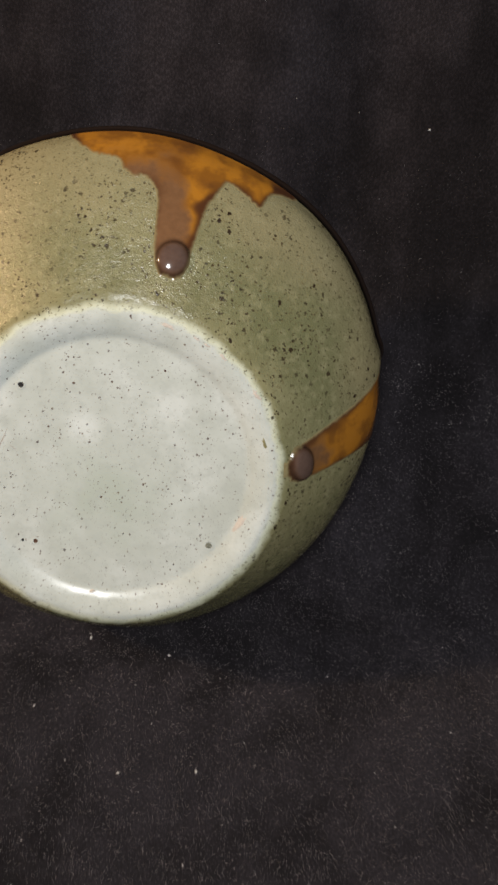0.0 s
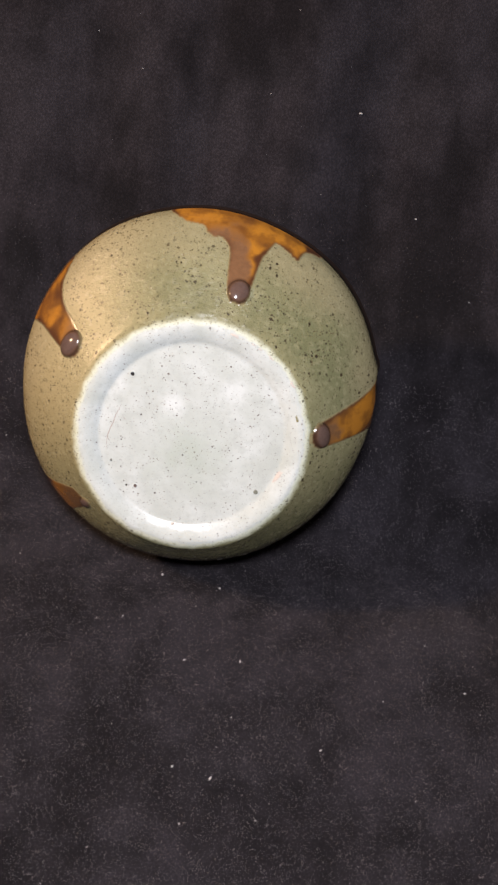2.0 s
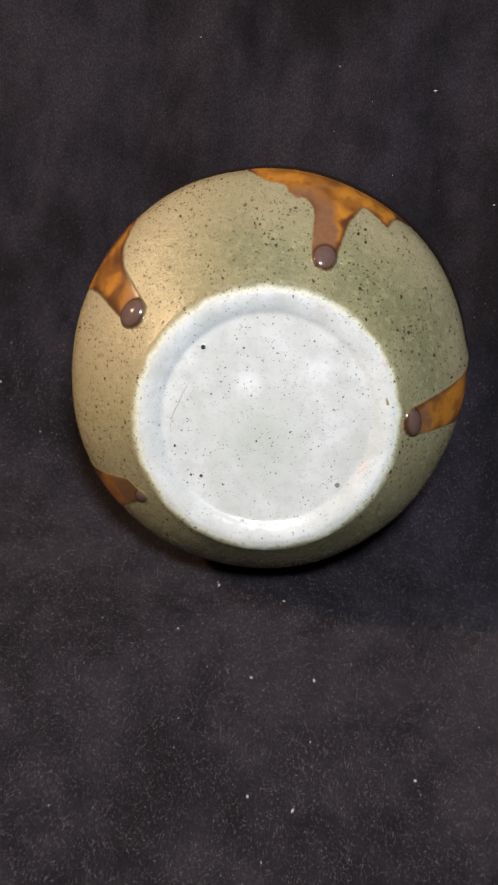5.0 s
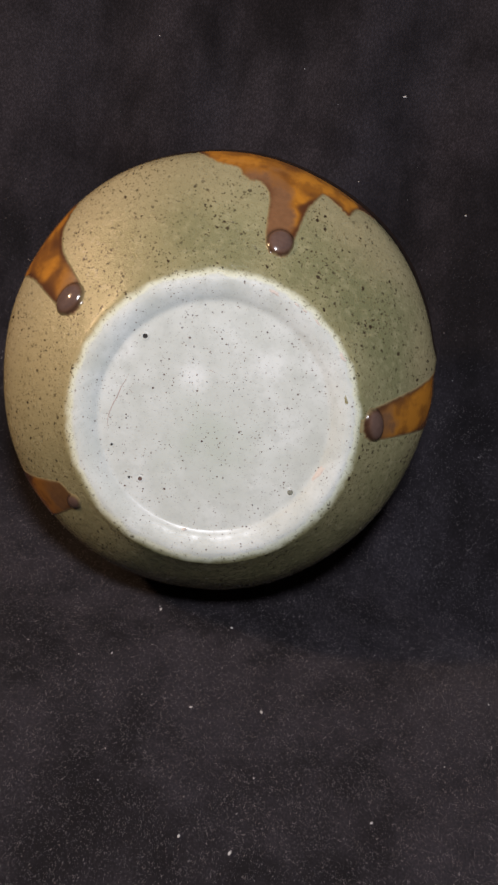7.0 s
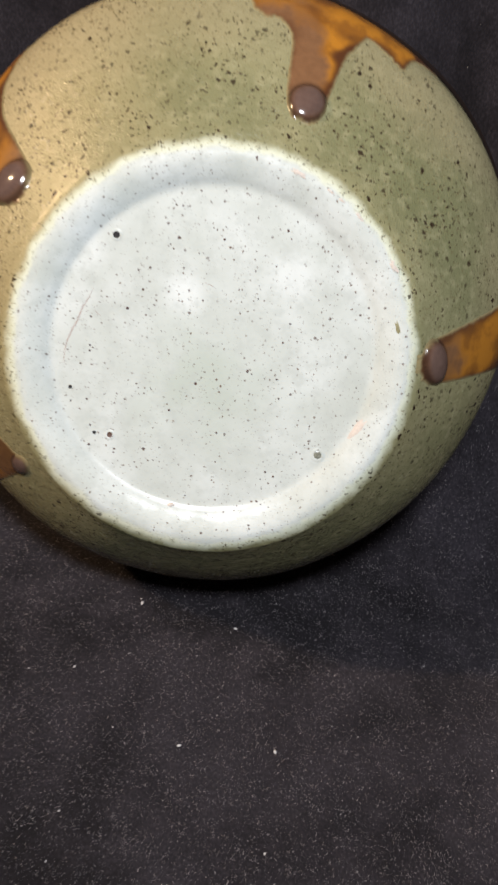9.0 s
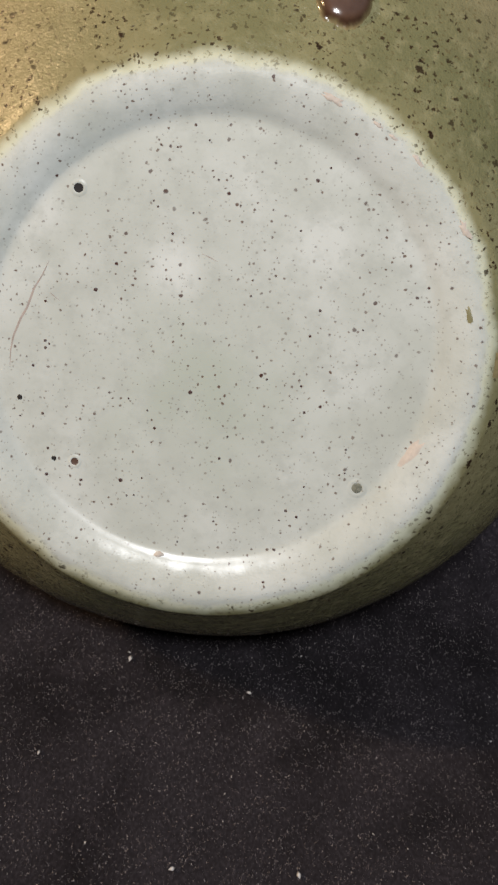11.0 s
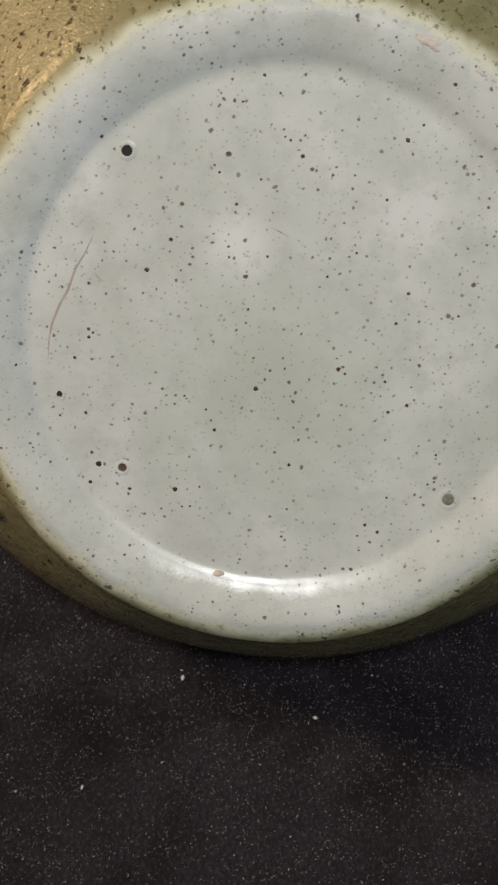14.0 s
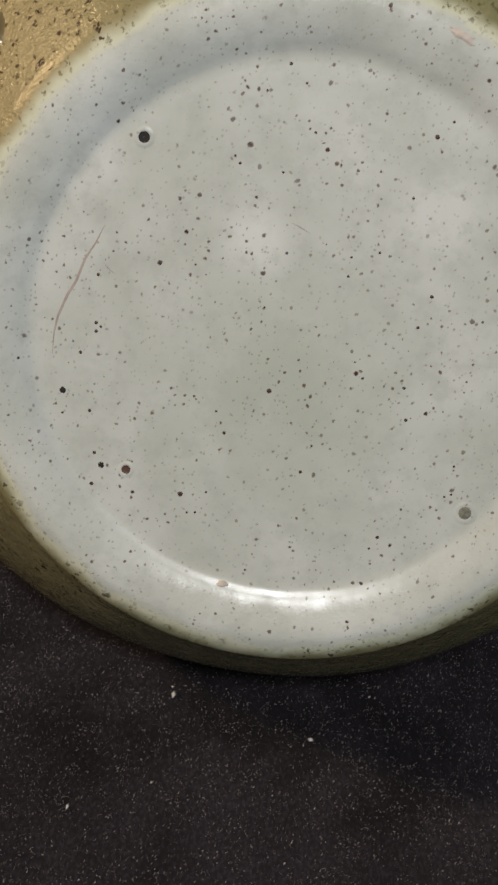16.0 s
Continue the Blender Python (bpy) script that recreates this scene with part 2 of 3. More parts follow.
slab("floor", -1.1, -1.6, -0.08, 1.1, 0.53, -0.006, "plain grey surface under the cloth")
slab("ceiling", -1.1, -1.6, 1.50, 1.1, 0.53, 1.58, "plain pale ceiling of the room")
slab("wall_north", -1.1, 0.53, -0.08, 1.1, 0.61, 1.58, "plain plastered wall behind the cloth")
slab("wall_south", -1.1, -1.68, -0.08, 1.1, -1.6, 1.58, "plain plastered room wall")
slab("wall_west", -1.18, -1.68, -0.08, -1.1, 0.61, 1.58, "plain plastered room wall")
slab("wall_east", 1.1, -1.68, -0.08, 1.18, 0.61, 1.58, "plain plastered room wall")


# ---- the black velvet, on the table and up behind the bowl ----
def fold(x, y, x0, y0, x1, y1, width, height):
    """A soft ridge (or valley) of the cloth along a line."""
    dx, dy = x1 - x0, y1 - y0
    k = np.clip(((x - x0) * dx + (y - y0) * dy) / (dx * dx + dy * dy), 0, 1)
    d = np.hypot(x - x0 - k * dx, y - y0 - k * dy)
    return height * np.exp(-((d / width) ** 2))


def cloth_height(x, y):
    z = 1.587 * 0.014 * np.logaddexp(0, (y - 0.059 - 0.05 * np.maximum(0, -x - 0.05)) / 0.014) + 0.0014 * np.exp(-((x / 0.03) ** 2) - ((y - 0.036) / 0.016) ** 2)
    y, near = y + 0.015, y
    z = z + fold(x, y, 0.060, 0.118, 0.085, 0.30, 0.016, -0.011) + fold(x, y, 0.030, 0.150, 0.040, 0.40, 0.015, 0.009)
    z = z + fold(x, near, 0.085, 0.070, 0.20, 0.030, 0.026, 0.010) + fold(x, near, 0.095, 0.030, 0.25, -0.02, 0.024, -0.004)
    z = z + fold(x, y, -0.06, 0.14, -0.075, 0.33, 0.022, -0.011) + fold(x, y, -0.015, 0.16, -0.02, 0.36, 0.014, -0.008)
    z = z + fold(x, y, 0.14, 0.10, 0.16, 0.35, 0.025, 0.008) + fold(x, y, -0.15, 0.10, -0.17, 0.35, 0.030, 0.008)
    far = np.clip((np.hypot(x, y) - 0.12) / 0.3, 0, 1)
    return z + far * 0.004 * np.sin(9 * x + 4 * y) * np.sin(7 * y - 3 * x)


def spread(lo, hi, near_lo, near_hi, fine, coarse):
    return np.unique(np.r_[np.arange(lo, near_lo, coarse), np.arange(near_lo, near_hi, fine), np.arange(near_hi, hi + coarse, coarse)].round(5))


def cloth():
    xs, ys = spread(-0.7, 0.7, -0.22, 0.26, 0.0025, 0.02), spread(-0.9, 0.50, -0.20, 0.36, 0.0025, 0.02)
    gx, gy = np.meshgrid(xs, ys)
    gz = cloth_height(gx, gy)
    top = np.c_[gx.ravel(), gy.ravel(), gz.ravel()]
    ob = mesh_object("cloth", top, grid_faces(len(ys), len(xs)), VELVET)
    solid = ob.modifiers.new("thickness", "SOLIDIFY")
    solid.thickness, solid.offset = 0.0015, -1
    tagged(ob, "black velvet cloth spread flat and draped up behind the bowl", "cloth")
    rng = np.random.default_rng(3)
    count = 130000
    big = rng.random(count) ** 5
    x, y = rng.uniform(-0.16, 0.20, count), rng.uniform(-0.19, 0.13, count)
    a, tilt, length, wide = rng.uniform(0, 6.28, count), rng.uniform(0.2, 1.2, count), rng.uniform(0.00022, 0.0005, count) + 0.0003 * big, rng.uniform(0.00005, 0.00010, count) + 0.00004 * big
    z = cloth_height(x, y)
    px, py = -np.sin(a) * wide, np.cos(a) * wide
    lx, ly, lz = np.cos(a) * np.sin(tilt) * length, np.sin(a) * np.sin(tilt) * length, np.cos(tilt) * length
    v = np.stack([np.c_[x - px, y - py, z - 0.0001], np.c_[x + px, y + py, z - 0.0001], np.c_[x + lx, y + ly, z + lz]], 1).reshape(-1, 3)
    f = np.arange(3 * count).reshape(-1, 3).tolist()
    tagged(mesh_object("nap", v, f, FIBRE, ob, smooth=False), "short dark grey velvet pile", kind="stuff")
    clumps, count = 26000, 100000
    cx, cy, pick = rng.uniform(-0.16, 0.20, clumps), rng.uniform(-0.19, 0.09, clumps), rng.integers(0, clumps, count)
    x, y, a, bend = cx[pick] + rng.normal(0, 0.0011, count), cy[pick] + rng.normal(0, 0.0008, count), rng.uniform(0, 6.28, count), rng.normal(0, 0.7, count)
    length, wide = 0.00008 + 0.00018 * rng.random(count) ** 2, rng.uniform(0.00003, 0.00007, count)
    ends = []
    for k in range(4):
        px, py = -np.sin(a) * wide, np.cos(a) * wide
        z = cloth_height(x, y) + 0.00045 + 0.00012 * math.sin(k)
        ends += [np.c_[x - px, y - py, z], np.c_[x + px, y + py, z]]
        x, y, a = x + np.cos(a) * length / 2, y + np.sin(a) * length / 2, a + bend
    v = np.stack(ends, 1).reshape(-1, 3)
    f = (8 * np.arange(count)[:, None, None] + np.array([(0, 1, 3, 2), (2, 3, 5, 4), (4, 5, 7, 6)])[None]).reshape(-1, 4).tolist()
    tagged(mesh_object("fuzz", v, f, FIBRE, ob, smooth=False), "curled pale grey fibres lying on the pile", kind="stuff")
    return ob


cloth()


# ---- the bowl ----
SIDE, UP, AXIS = Vector((0.99910, 0.0, -0.04240)), Vector((0.03907, 0.38863, 0.92056)), Vector((0.01648, -0.92139, 0.38828))
BELLY_R, BELLY_H, LEAN_UP, LEAN_SIDE, SKEW, SKEW_SIDE = 0.0709, 0.0316, 0.0113, -0.0007, 0.2014, -0.0573


def wall_point(s, th):
    """The outer wall: s from 0 at the foot over 1 at the belly to 1.4 at the rim; th round the foot's axis."""
    s = np.where(s > 1, 1 + (s - 1) * (1 - 0.41 * (1 + np.cos(th - 1.1))), s)
    k = np.clip(s, 0.0, 1.0) * np.pi / 2
    full = np.sin(k)
    r = FOOT_R + (BELLY_R - FOOT_R) * full ** 1.007
    h = BELLY_H * (1 - np.cos(k)) ** 0.464 + np.maximum(0, s - 1) * 0.060
    r = r + full * (0.00038 * np.sin(2 * th - 0.65) + 0.00035 * np.sin(3 * th + 0.73) + 0.00034 * np.sin(4 * th - 0.83) + 0.00015 * np.sin(9 * th))
    r = r + np.clip((s - 0.75) / 0.3, 0, 1) * (0.0010 * np.exp((np.cos(th - 0.275) - 1) / 0.0012) - 0.0005 * np.exp((np.cos(th - 0.20) - 1) / 0.001))
    lean = np.minimum(h / BELLY_H, 1.1)
    return np.stack([r * np.cos(th) + LEAN_SIDE * lean, r * np.sin(th) + LEAN_UP * lean, -h * (1 - SKEW * np.sin(th) - SKEW_SIDE * np.cos(th))], -1)


def wall_normal(s, th):
    a = wall_point(s + 0.004, th) - wall_point(s - 0.004, th)
    b = wall_point(s, th + 0.004) - wall_point(s, th - 0.004)
    n = np.cross(a, b)
    n = n / np.linalg.norm(n, axis=-1, keepdims=True)
    return n * np.sign((n * np.stack([np.cos(th), np.sin(th), 0.3 + 0 * th], -1)).sum(-1, keepdims=True))


bowl = new("bowl")
bowl.matrix_world = Matrix.Translation(BOWL_AT) @ Matrix((SIDE, UP, AXIS)).transposed().to_4x4()
tagged(bowl, "speckled olive stoneware bowl lying on its side, white base, amber drips", "bowl")


FOOT = [(0.0004, -0.0020), (0.006, -0.0020), (0.014, -0.0020), (0.022, -0.0020), (0.028, -0.0020), (0.0325, -0.0020), (0.0340, -0.00201), (0.0348, -0.00203), (0.0357, -0.00182),
        (0.0364, -0.0014), (0.0374, -0.00098), (0.0385, -0.0006), (0.0395, -0.00028), (0.0405, -0.00008), (0.0415, 0.0), (0.0424, -0.00012)]


def foot_height(x, y):
    """The height of the foot's profile under a point of the base."""
    return float(np.interp(math.hypot(x, y), [r for r, _ in FOOT], [z for _, z in FOOT]))


def bowl_body():
    th = np.linspace(0, 2 * np.pi, 288, endpoint=False)
    rings = []
    for r, z in FOOT:
        w = 1 + 0.004 * np.sin(2 * th + 0.6) + 0.002 * np.sin(5 * th)
        rings.append(np.stack([r * w * np.cos(th), r * w * np.sin(th), z + (0.00014 * np.sin(3 * th + 2) + 0.00008 * np.sin(8 * th)) * min(1.0, max(0.0, (r - 0.036) / 0.004))], -1))
    for s in np.r_[0.03, 0.05, 0.08, 0.12, np.linspace(0.17, 1.0, 30), np.linspace(1.05, 1.33, 6)]:
        rings.append(wall_point(s + 0 * th, th))
    verts = np.concatenate(rings)
    return mesh_object("body", verts, grid_faces(len(rings), len(th), True) + [tuple(range(len(th) - 1, -1, -1))], GLAZE, bowl)


def bowl_rim():
    """The rounded lip, near black and flared most at the upper right, and the inside of the bowl behind it."""
    th = np.linspace(0, 2 * np.pi, 192, endpoint=False)
    out = wall_point(1.33 + 0 * th, th)
    radial = np.stack([np.cos(th), np.sin(th), 0 * th], -1)
    flare = (0.0020 + 0.0012 * np.cos(th - 0.9))[:, None]
    rings = [out]
    for k in np.linspace(0, np.pi, 9):
        rings.append(out + radial * (flare * np.sin(k) - 0.0022 + 0.0022 * np.cos(k)) + np.array([0, 0, -0.0024 * np.sin(k)]))
    lip = mesh_object("rim", np.concatenate(rings), grid_faces(len(rings), len(th), True), RIM, bowl)
    rings = [rings[-1]]
    for q in (1.2, 1.0, 0.8, 0.6, 0.4, 0.25, 0.14):
        t = q + 0 * th
        rings.append(wall_point(t, th) - wall_normal(t, th) * 0.0048)
    last = rings[-1]
    rings += [last * np.array([k, k, 1.0]) for k in (0.6, 0.3, 0.02)]
    mesh_object("interior", np.concatenate(rings), grid_faces(len(rings), len(th), True), GLAZE, bowl)
    return lip


def drip(edge, bead, label, tone=0.0, lean=0.0, gain=0.0):
    """A run of amber glaze: its lower edge as s over degrees, and the bead in which it ends: degrees, s, half width round the wall, half length along it, height, turn."""
    deg = np.maximum.accumulate(np.array([p[0] for p in edge], float) + 1e-3 * np.arange(len(edge)))
    low = np.array([p[1] for p in edge])
    fine = np.arange(deg[0], deg[-1], 0.05)
    rng = np.random.default_rng(int(abs(bead[0])))
    ripple = np.convolve(rng.normal(size=len(fine) + 80), np.hanning(81) / 41, "valid") * 0.06 * np.interp(fine, deg, low)
    ripple += np.convolve(rng.normal(size=len(fine) + 20), np.hanning(21) / 11, "valid") * 0.014
    line = np.convolve(np.pad(np.interp(fine, deg, low), 5, mode="edge"), np.ones(11) / 11, "valid") + ripple
    along = np.concatenate([np.linspace(a, b, max(2, int(abs(b - a) / 0.004))) for a, b in zip(line[:-1], line[1:])])
    round_ = np.concatenate([np.linspace(a, b, max(2, int(abs(d - c) / 0.004))) for a, b, c, d in zip(fine[:-1], fine[1:], line[:-1], line[1:])])
    border = wall_point(along, np.radians(round_))[::2]
    th, s = np.arange(deg[0] - 0.6, deg[-1] + 0.6, 0.22), np.arange(max(0.012, low.min() - 0.03), 1.33, 0.0065)
    s, th = np.meshgrid(s, th, indexing="ij")
    tt = np.radians(th)
    p = wall_point(s, tt)
    d = np.stack([np.sqrt(((row[:, None] - border[None]) ** 2).sum(-1).min(1)) for row in p])
    d = np.where(s > np.interp(th, fine, line, left=9, right=9), d, -d)
    middle, up, side = (wall_point(np.array(a), np.radians(np.array(b))) for a, b in ((bead[1], bead[0]), (bead[1] + 0.01, bead[0]), (bead[1], bead[0] + 0.5)))
    e_s, e_t = (up - middle) / np.linalg.norm(up - middle), (side - middle) / np.linalg.norm(side - middle)
    a, b = (p - middle) @ e_t, (p - middle) @ e_s
    c, n = math.cos(math.radians(bead[5])), math.sin(math.radians(bead[5]))
    away = np.sqrt(((a * c + b * n) / bead[2]) ** 2 + ((b * c - a * n) / bead[3]) ** 2)
    d = np.maximum(d, (1 - away) * min(bead[2], bead[3]) * 0.8)
    dome = np.clip(1 - away ** 2, 0, 1) ** 0.62
    lift = np.where(d > 0, 0.00022 * (1 - np.exp(-d / 0.0006)), 0.5 * d) + bead[4] * dome
    v = p + wall_normal(s, tt) * lift[..., None]
    keep = d > -0.0005
    faces = [f for f in grid_faces(*s.shape) if keep.ravel()[list(f)].any()]
    used = np.unique(np.array(faces))
    where = np.full(s.size, -1)
    where[used] = np.arange(len(used))
    ob = mesh_object("glaze_drip", v.reshape(-1, 3)[used], where[np.array(faces)].tolist(), AMBER, bowl)
    inside = np.maximum(d, 0)
    for name, values in (("pool", np.exp(-inside / 0.0034)), ("bead", np.clip(2.2 * (1.12 - away), 0, 1)), ("ring", np.exp(-(((away - 0.97) / 0.16) ** 2))), ("rise", np.clip((s - bead[1]) / 0.8 + gain + lean * np.clip((bead[0] - th) / 3.0, -1, 1), 0, 1)),
                         ("edge", np.exp(-inside / 0.0009)), ("tone", tone * np.clip(1.0 - (s - bead[1]) / 0.5, 0, 1))):
        ob.data.attributes.new(name, "FLOAT", "POINT").data.foreach_set("value", values.ravel()[used].astype(np.float32))
    return tagged(ob, label)


def disc(name, x, y, r, material, z=None, lobes=0.15, squash=1.0, turn=0.0, dome=0.00003, label=""):
    rng = np.random.default_rng(int(abs(x * 1e6) + abs(y * 1e5)) % 9973)
    th = np.linspace(0, 2 * np.pi, 14, endpoint=False)
    w = r * (1 + lobes * rng.normal(size=14) * 0.5)
    q = np.stack([w * np.cos(th), w * np.sin(th) * squash], -1)
    c, s = math.cos(turn), math.sin(turn)
    q = q @ np.array([[c, s], [-s, c]])
    def on(a, b, up):
        return (x + a, y + b, (foot_height(x + a, y + b) if z is None else z) + up)

    v = [on(0, 0, dome)] + [on(a * 0.6, b * 0.6, dome * 0.8) for a, b in q] + [on(a, b, -0.00006) for a, b in q]
    f = [(0, 1 + i, 1 + (i + 1) % 14) for i in range(14)] + [(1 + i, 15 + i, 15 + (i + 1) % 14, 1 + (i + 1) % 14) for i in range(14)]
    ob = mesh_object(name, v, f, material, bowl)
    return tagged(ob, label) if label else ob


def pit(x, y, r, material, label, dome=0.0):
    """A burst bubble: a raised white lip round a hollow."""
    th = np.linspace(0, 2 * np.pi, 24, endpoint=False)
    rings = [np.stack([x + r * k * np.cos(th), y + r * k * np.sin(th), -0.002 + h + 0 * th], -1) for k, h in ((2.1, -0.00003), (1.6, 0.00006), (1.2, 0.00013), (1.0, 0.00006))]
    lip = mesh_object("pinhole", np.concatenate(rings), grid_faces(4, 24, True), GLAZE, bowl)
    rings = [np.stack([x + r * k * np.cos(th), y + r * k * np.sin(th), -0.002 + h + 0 * th], -1) for k, h in ((1.03, 0.00007), (0.85, 0.00004 + 0.4 * dome), (0.4, 0.00003 + 0.9 * dome), (0.02, 0.00003 + dome))]
    mesh_object("hollow", np.concatenate(rings), grid_faces(4, 24, True), material, lip)
    return tagged(lip, label)


bowl_body()
bowl_rim()
drip([(56, 1.25), (57.2, 1.05), (59.3, 0.98), (61.8, 0.877), (63.0, 0.80), (63.1, 0.72), (64.0, 0.687), (65.5, 0.707), (68.3, 0.727), (70.8, 0.747), (72.2, 0.76), (73.2, 0.69), (73.8, 0.62),
      (74.7, 0.56), (75.3, 0.48), (75.4, 0.36), (75.4, 0.25), (75.7, 0.185), (77.0, 0.157), (79.8, 0.143), (82.5, 0.147), (84.5, 0.187), (85.2, 0.237), (85.9, 0.32), (86.2, 0.40), (86.4, 0.48), (87.3, 0.547),
      (88.8, 0.587), (90.5, 0.627), (92.5, 0.61), (95.1, 0.65), (95.8, 0.72), (96.7, 0.75), (99.2, 0.757), (101.7, 0.787), (104.5, 0.9), (106.5, 1.05), (107.5, 1.25)], (79.9, 0.228, 0.0043, 0.0047, 0.0016, 0.0), "amber drip with a broad band at the rim", 0.0, 0.28)
drip([(-2.6, 1.25), (-2.0, 0.9), (-1.0, 0.72), (-0.6, 0.5), (-0.4, 0.42), (-0.3, 0.3), (-0.2, 0.2), (0.3, 0.113), (2.5, 0.05), (5.5, 0.027), (9.3, 0.023), (11.5, 0.047), (12.5, 0.093), (12.9, 0.16), (13.0, 0.3),
      (13.1, 0.45), (13.4, 0.62), (13.8, 0.8), (14.2, 1.0), (14.5, 1.25)], (6.4, 0.118, 0.0052, 0.0042, 0.0018, 0.0), "amber drip ending in a dark bead at the foot", 0.35, 0.0, 0.22)
drip([(140, 1.25), (140.8, 0.95), (143.5, 0.833), (146.5, 0.743), (148.0, 0.65), (149.1, 0.557), (149.4, 0.48), (149.5, 0.40), (149.6, 0.30), (149.8, 0.24), (151.2, 0.197), (154.5, 0.167), (158.0, 0.173), (160.3, 0.207),
      (160.8, 0.267), (160.8, 0.36), (160.9, 0.48), (161.0, 0.6), (161.5, 0.68), (162.5, 0.8), (164.5, 0.98), (166.5, 1.25)], (155.8, 0.265, 0.0058, 0.0042, 0.0021, -18.0), "amber drip ending in a glossy brown bead", 0.0, 0.0, 0.25)
drip([(-147, 1.25), (-145.5, 0.9), (-143.5, 0.5), (-142.5, 0.25), (-140.8, 0.217), (-138.5, 0.203), (-135.5, 0.175), (-134.0, 0.157), (-132.8, 0.173), (-132.0, 0.25), (-131.3, 0.4), (-130.4, 0.6), (-129.3, 0.8),
      (-128.2, 1.0), (-127.5, 1.25)], (-134.2, 0.215, 0.0025, 0.0036, 0.0009, 0.0), "short amber drip with a dark brown end", 1.3, 0.0, 0.1)

pit(-0.02521, 0.01983, 0.00072, PIT, "burst glaze bubble with a black hollow")
pit(-0.01841, -0.02307, 0.00060, BROWN_PIT, "burst glaze bubble with a brown hollow")
pit(0.02751, -0.01813, 0.00085, GLASS_PIT, "burst glaze bubble with a glassy grey hollow", 0.0002)
SPECKS = [
    (-28.88, -14.42, 0.62), (-21.80, -23.25, 0.62), (-19.91, 4.95, 0.48), (10.73, 28.37, 0.47), (-9.67, 15.93, 0.32), (-2.19, -8.07, 0.5), (-26.34, -4.59, 0.35), (-26.12, -5.69, 0.35),
    (-25.66, -4.97, 0.27), (-24.81, -16.28, 0.35), (-23.05, -21.77, 0.36), (-22.53, -26.10, 0.42), (-10.54, -24.67, 0.5), (-6.70, -15.01, 0.35), (15.39, 8.91, 0.34), (14.69, 4.65, 0.33),
    (15.03, -3.52, 0.33), (16.39, -7.61, 0.33), (16.92, -24.26, 0.36), (18.86, -24.95, 0.36), (-27.57, -8.89, 0.34), (-27.35, 1.60, 0.33), (7.39, 12.81, 0.27), (4.21, 8.93, 0.27),
    (9.78, 20.41, 0.27), (12.29, 30.64, 0.27), (-9.28, 32.70, 0.32), (4.51, -17.84, 0.35), (24.32, -12.24, 0.28), (9.41, -3.55, 0.28), (-4.24, 9.96, 0.27), (-12.68, 19.53, 0.27),
]
FINE_SPECKS = [
    (-35.3, -11.4), (-11.7, -11.1), (-9.1, -27.0), (-8.0, -26.7), (19.0, -19.7), (25.0, -16.1), (24.2, -16.6), (4.0, 11.4), (-11.4, 28.9), (-6.8, 30.9), (-4.3, 25.4), (-13.5, 20.3), (-7.1, 19.7),
    (-8.4, -12.4), (16.2, -26.1), (-7.2, -23.6), (-5.4, 2.5), (22.7, 7.3), (-28.3, -17.4), (0.5, -33.1), (5.1, -14.0),
]
for x, y, r in SPECKS + [(x, y, 0.24) for x, y in FINE_SPECKS]:
    disc("iron_spot", x / 1000, y / 1000, r / 1000 * 0.95, PIT if r > 0.55 else SPECK)
disc("glaze_chip", 0.0348, -0.0106, 0.0042, CLAY, dome=0.00011, squash=0.22, turn=1.05, lobes=0.5, label="pale orange bare clay where the glaze is rubbed")
disc("glaze_chip", 0.0101, 0.0405, 0.0017, CLAY, dome=0.00012, squash=0.26, turn=-0.3, lobes=0.5, label="pale orange chip on the foot ring")
disc("glaze_chip", 0.0345, 0.0258, 0.0013, CLAY, dome=0.00012, squash=0.5, turn=-0.8, lobes=0.5, label="pale orange chip on the foot ring")
for x, y, r, turn in ((0.0177, 0.0382, 0.0009, -0.45), (0.0204, 0.0369, 0.0008, -0.5), (0.0247, 0.0344, 0.0011, -0.65)):
    disc("glaze_chip", x, y, r, CLAY, dome=0.00010, squash=0.3, turn=turn, lobes=0.5, label="small rubbed mark on the foot ring")
disc("glaze_smear", 0.0383, 0.0130, 0.0022, SMEAR, dome=0.00009, squash=0.26, turn=-1.15, lobes=0.5, label="olive brown smear of glaze on the foot ring")
disc("clay_nub", -0.0021, -0.0357, 0.0008, CLAY, dome=0.0004, squash=0.7, turn=0.2, lobes=0.3, label="small pale orange nub in the glaze")


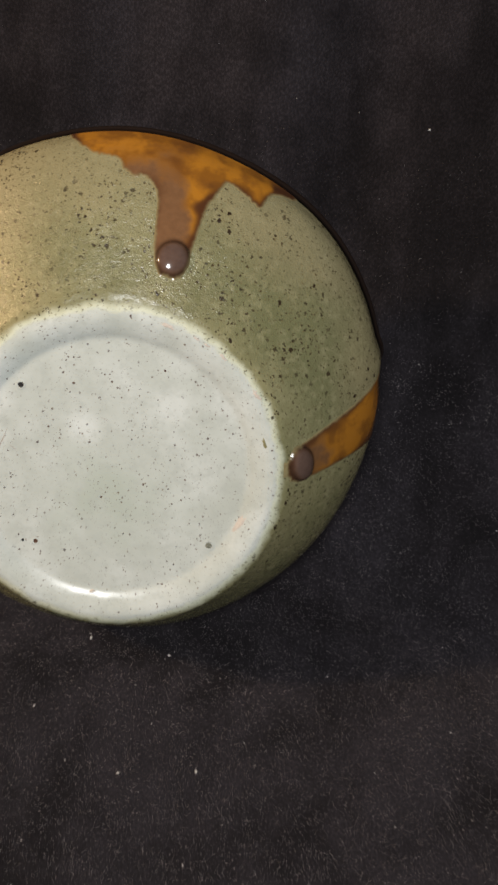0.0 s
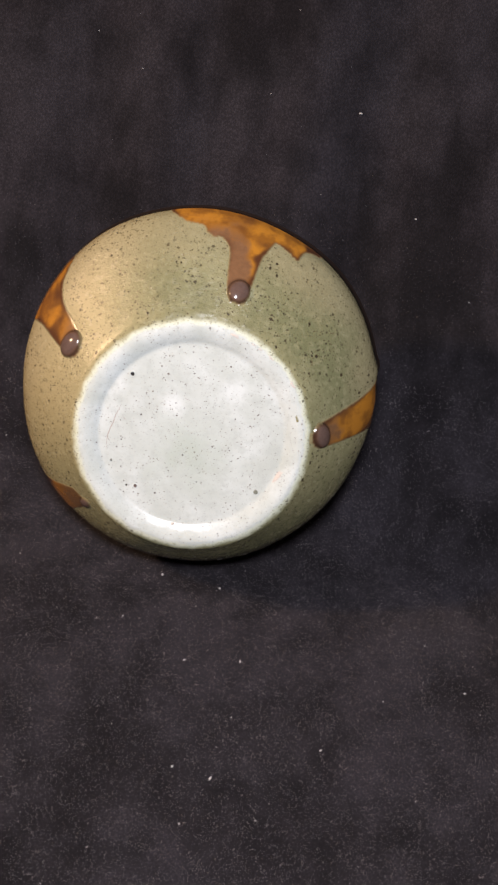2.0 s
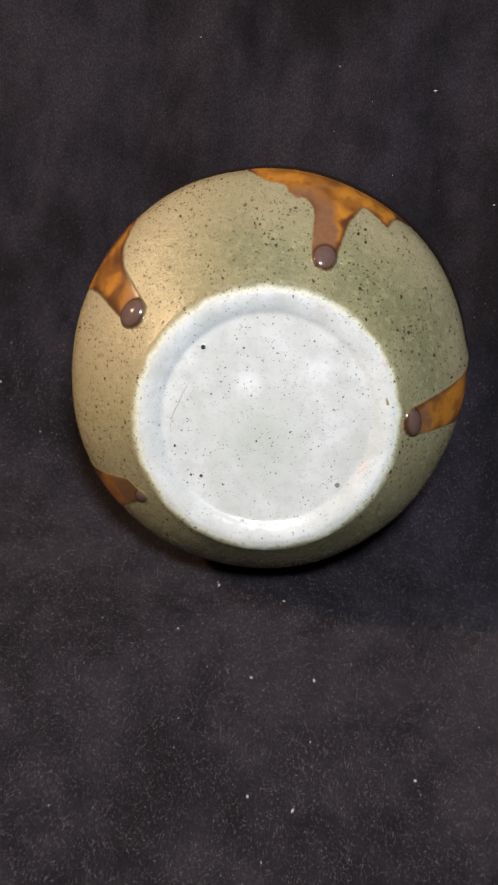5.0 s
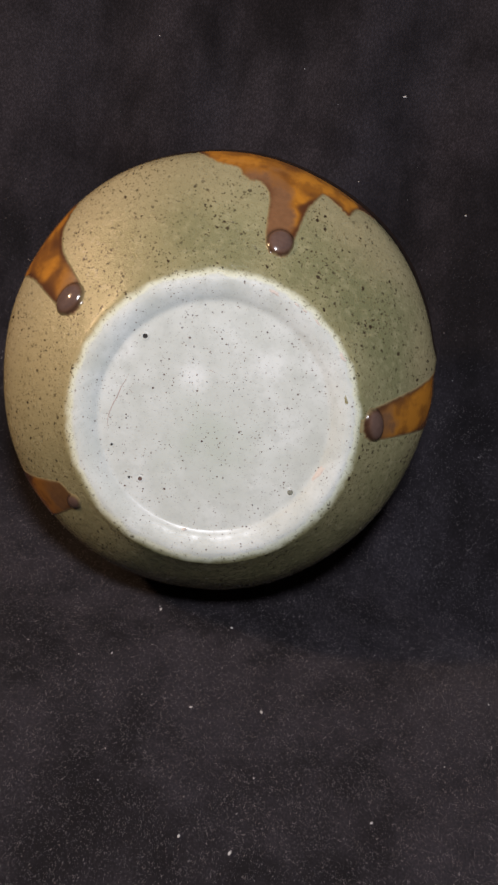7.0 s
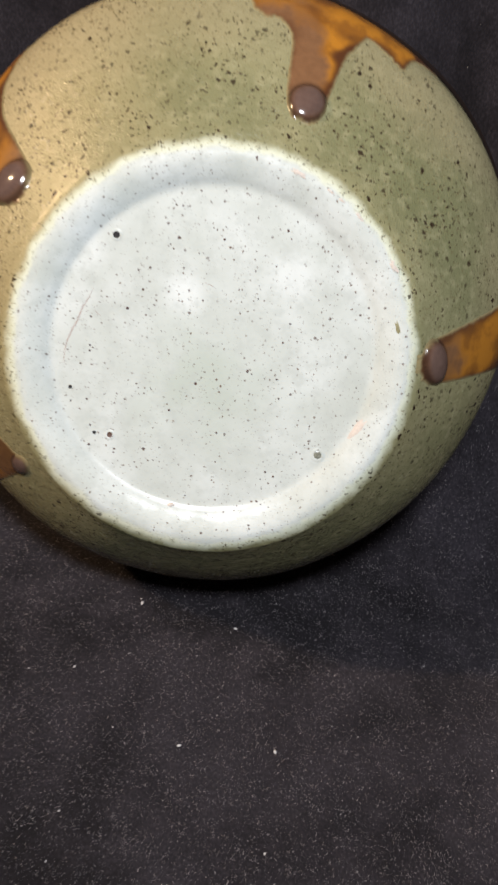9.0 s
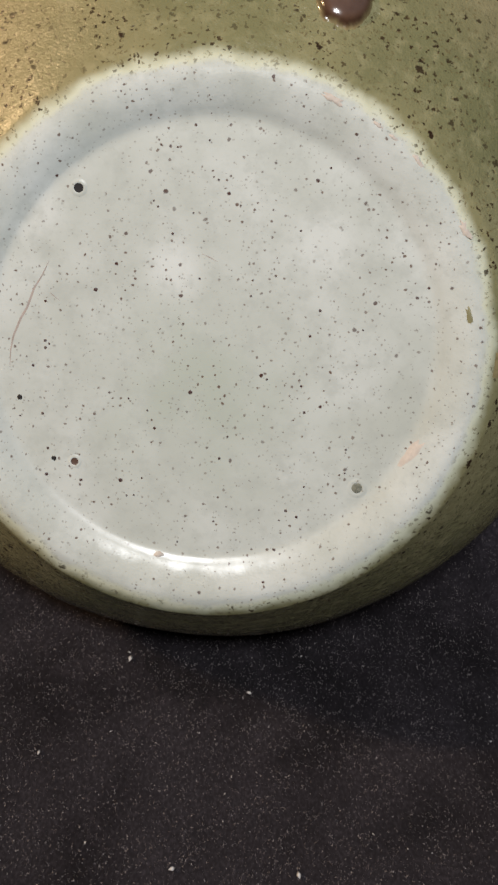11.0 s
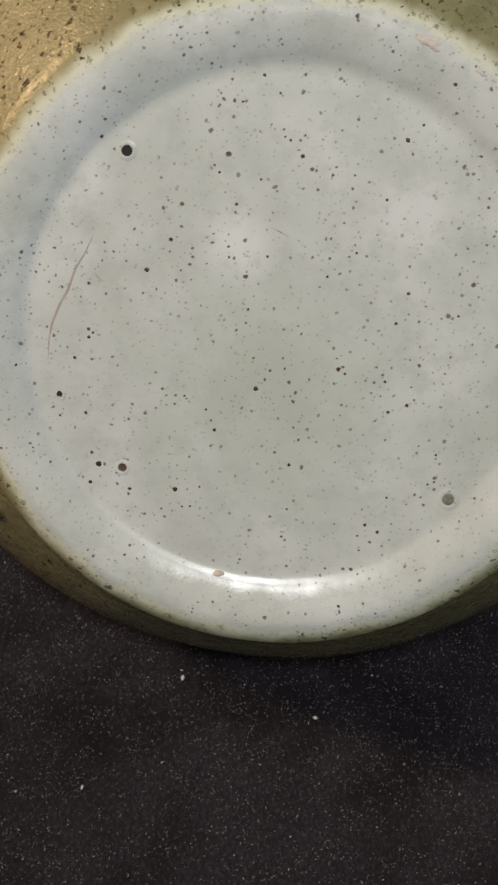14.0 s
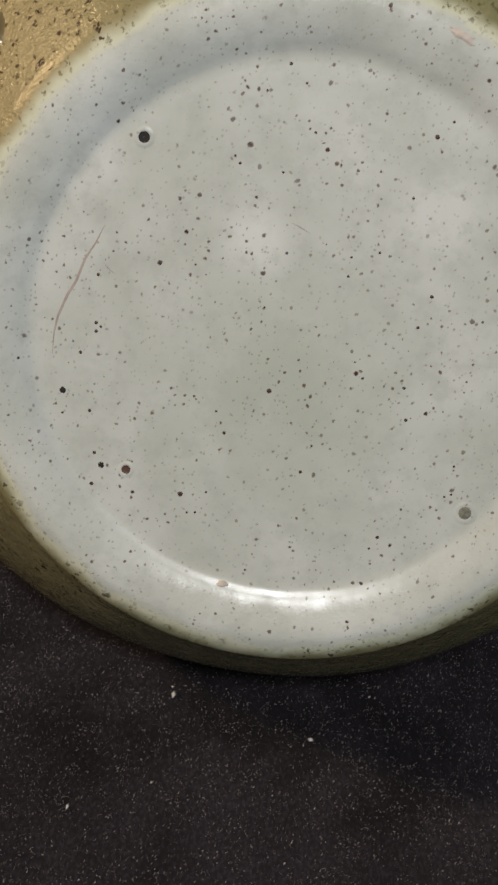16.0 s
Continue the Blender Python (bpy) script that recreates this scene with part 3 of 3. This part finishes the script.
def scratch(points, wide):
    p = np.array(points) / 1000
    k = np.linspace(0, len(p) - 1, 6 * len(p))
    x, y = np.interp(k, np.arange(len(p)), p[:, 0]), np.interp(k, np.arange(len(p)), p[:, 1])
    g = np.gradient(np.stack([x, y], -1), axis=0)
    g /= np.linalg.norm(g, axis=1, keepdims=True)
    half = wide * np.sin(np.linspace(0.15, np.pi - 0.15, len(k)))[:, None] * np.stack([-g[:, 1], g[:, 0]], -1)
    z = np.full(len(k), -0.00196)
    v = np.concatenate([np.c_[np.stack([x, y], -1) + half, z - 0.00006], np.c_[x, y, z], np.c_[np.stack([x, y], -1) - half, z - 0.00006]])
    return mesh_object("scratch", v, grid_faces(3, len(k)), SCRATCH, bowl)


scratch([(-27.84, 7.95), (-28.53, 5.44), (-29.43, 3.23), (-30.02, 0.02), (-30.72, -1.79), (-31.41, -4.80), (-31.50, -7.11), (-31.19, -9.93)], 0.00028)
scratch([(-27.02, 3.23), (-26.01, 2.52), (-25.11, 2.12)], 0.00010)
scratch([(-4.72, 13.87), (-3.27, 13.52), (-1.94, 13.09)], 0.00012)


# ---- lint on the velvet ----
def lint():
    rng = np.random.default_rng(11)
    known = [(-0.108, 0.078), (-0.0076, 0.0070), (0.0172, 0.0031), (0.0291, -0.0358), (0.0073, -0.0385), (0.0619, -0.0740), (0.0230, -0.0920), (0.0090, -0.0890), (0.1180, -0.0380), (0.0170, 0.1790), (0.0537, 0.1584), (0.0844, 0.1342)]
    spots = [(x, y, 0.00055) for x, y in known]
    spots += [(rng.uniform(-0.20, 0.24), rng.uniform(-0.19, 0.30), 0.00012 + 0.00022 * rng.random() ** 3) for _ in range(420)]
    verts, faces = [], []
    for x, y, r in spots:
        z = float(cloth_height(np.array(x), np.array(y)))
        a, long = rng.uniform(0, 6.28), rng.uniform(0.9, 2.2)
        n = len(verts)
        ca, sa = math.cos(a), math.sin(a)
        for px, py, pz in ((long, 0, 0), (0, 0.8, 0), (-long, 0, 0), (0, -0.8, 0), (0, 0, 0.8), (0, 0, -0.8)):
            verts.append((x + r * (px * ca - py * sa), y + r * (px * sa + py * ca), z + r * (0.6 + pz) + 0.0004))
        faces += [(n + i, n + (i + 1) % 4, n + 4) for i in range(4)] + [(n + (i + 1) % 4, n + i, n + 5) for i in range(4)]
    ob = mesh_object("lint", verts, faces, LINT)
    return tagged(ob, "tiny white lint specks scattered on black velvet", "lint", kind="stuff")


lint()
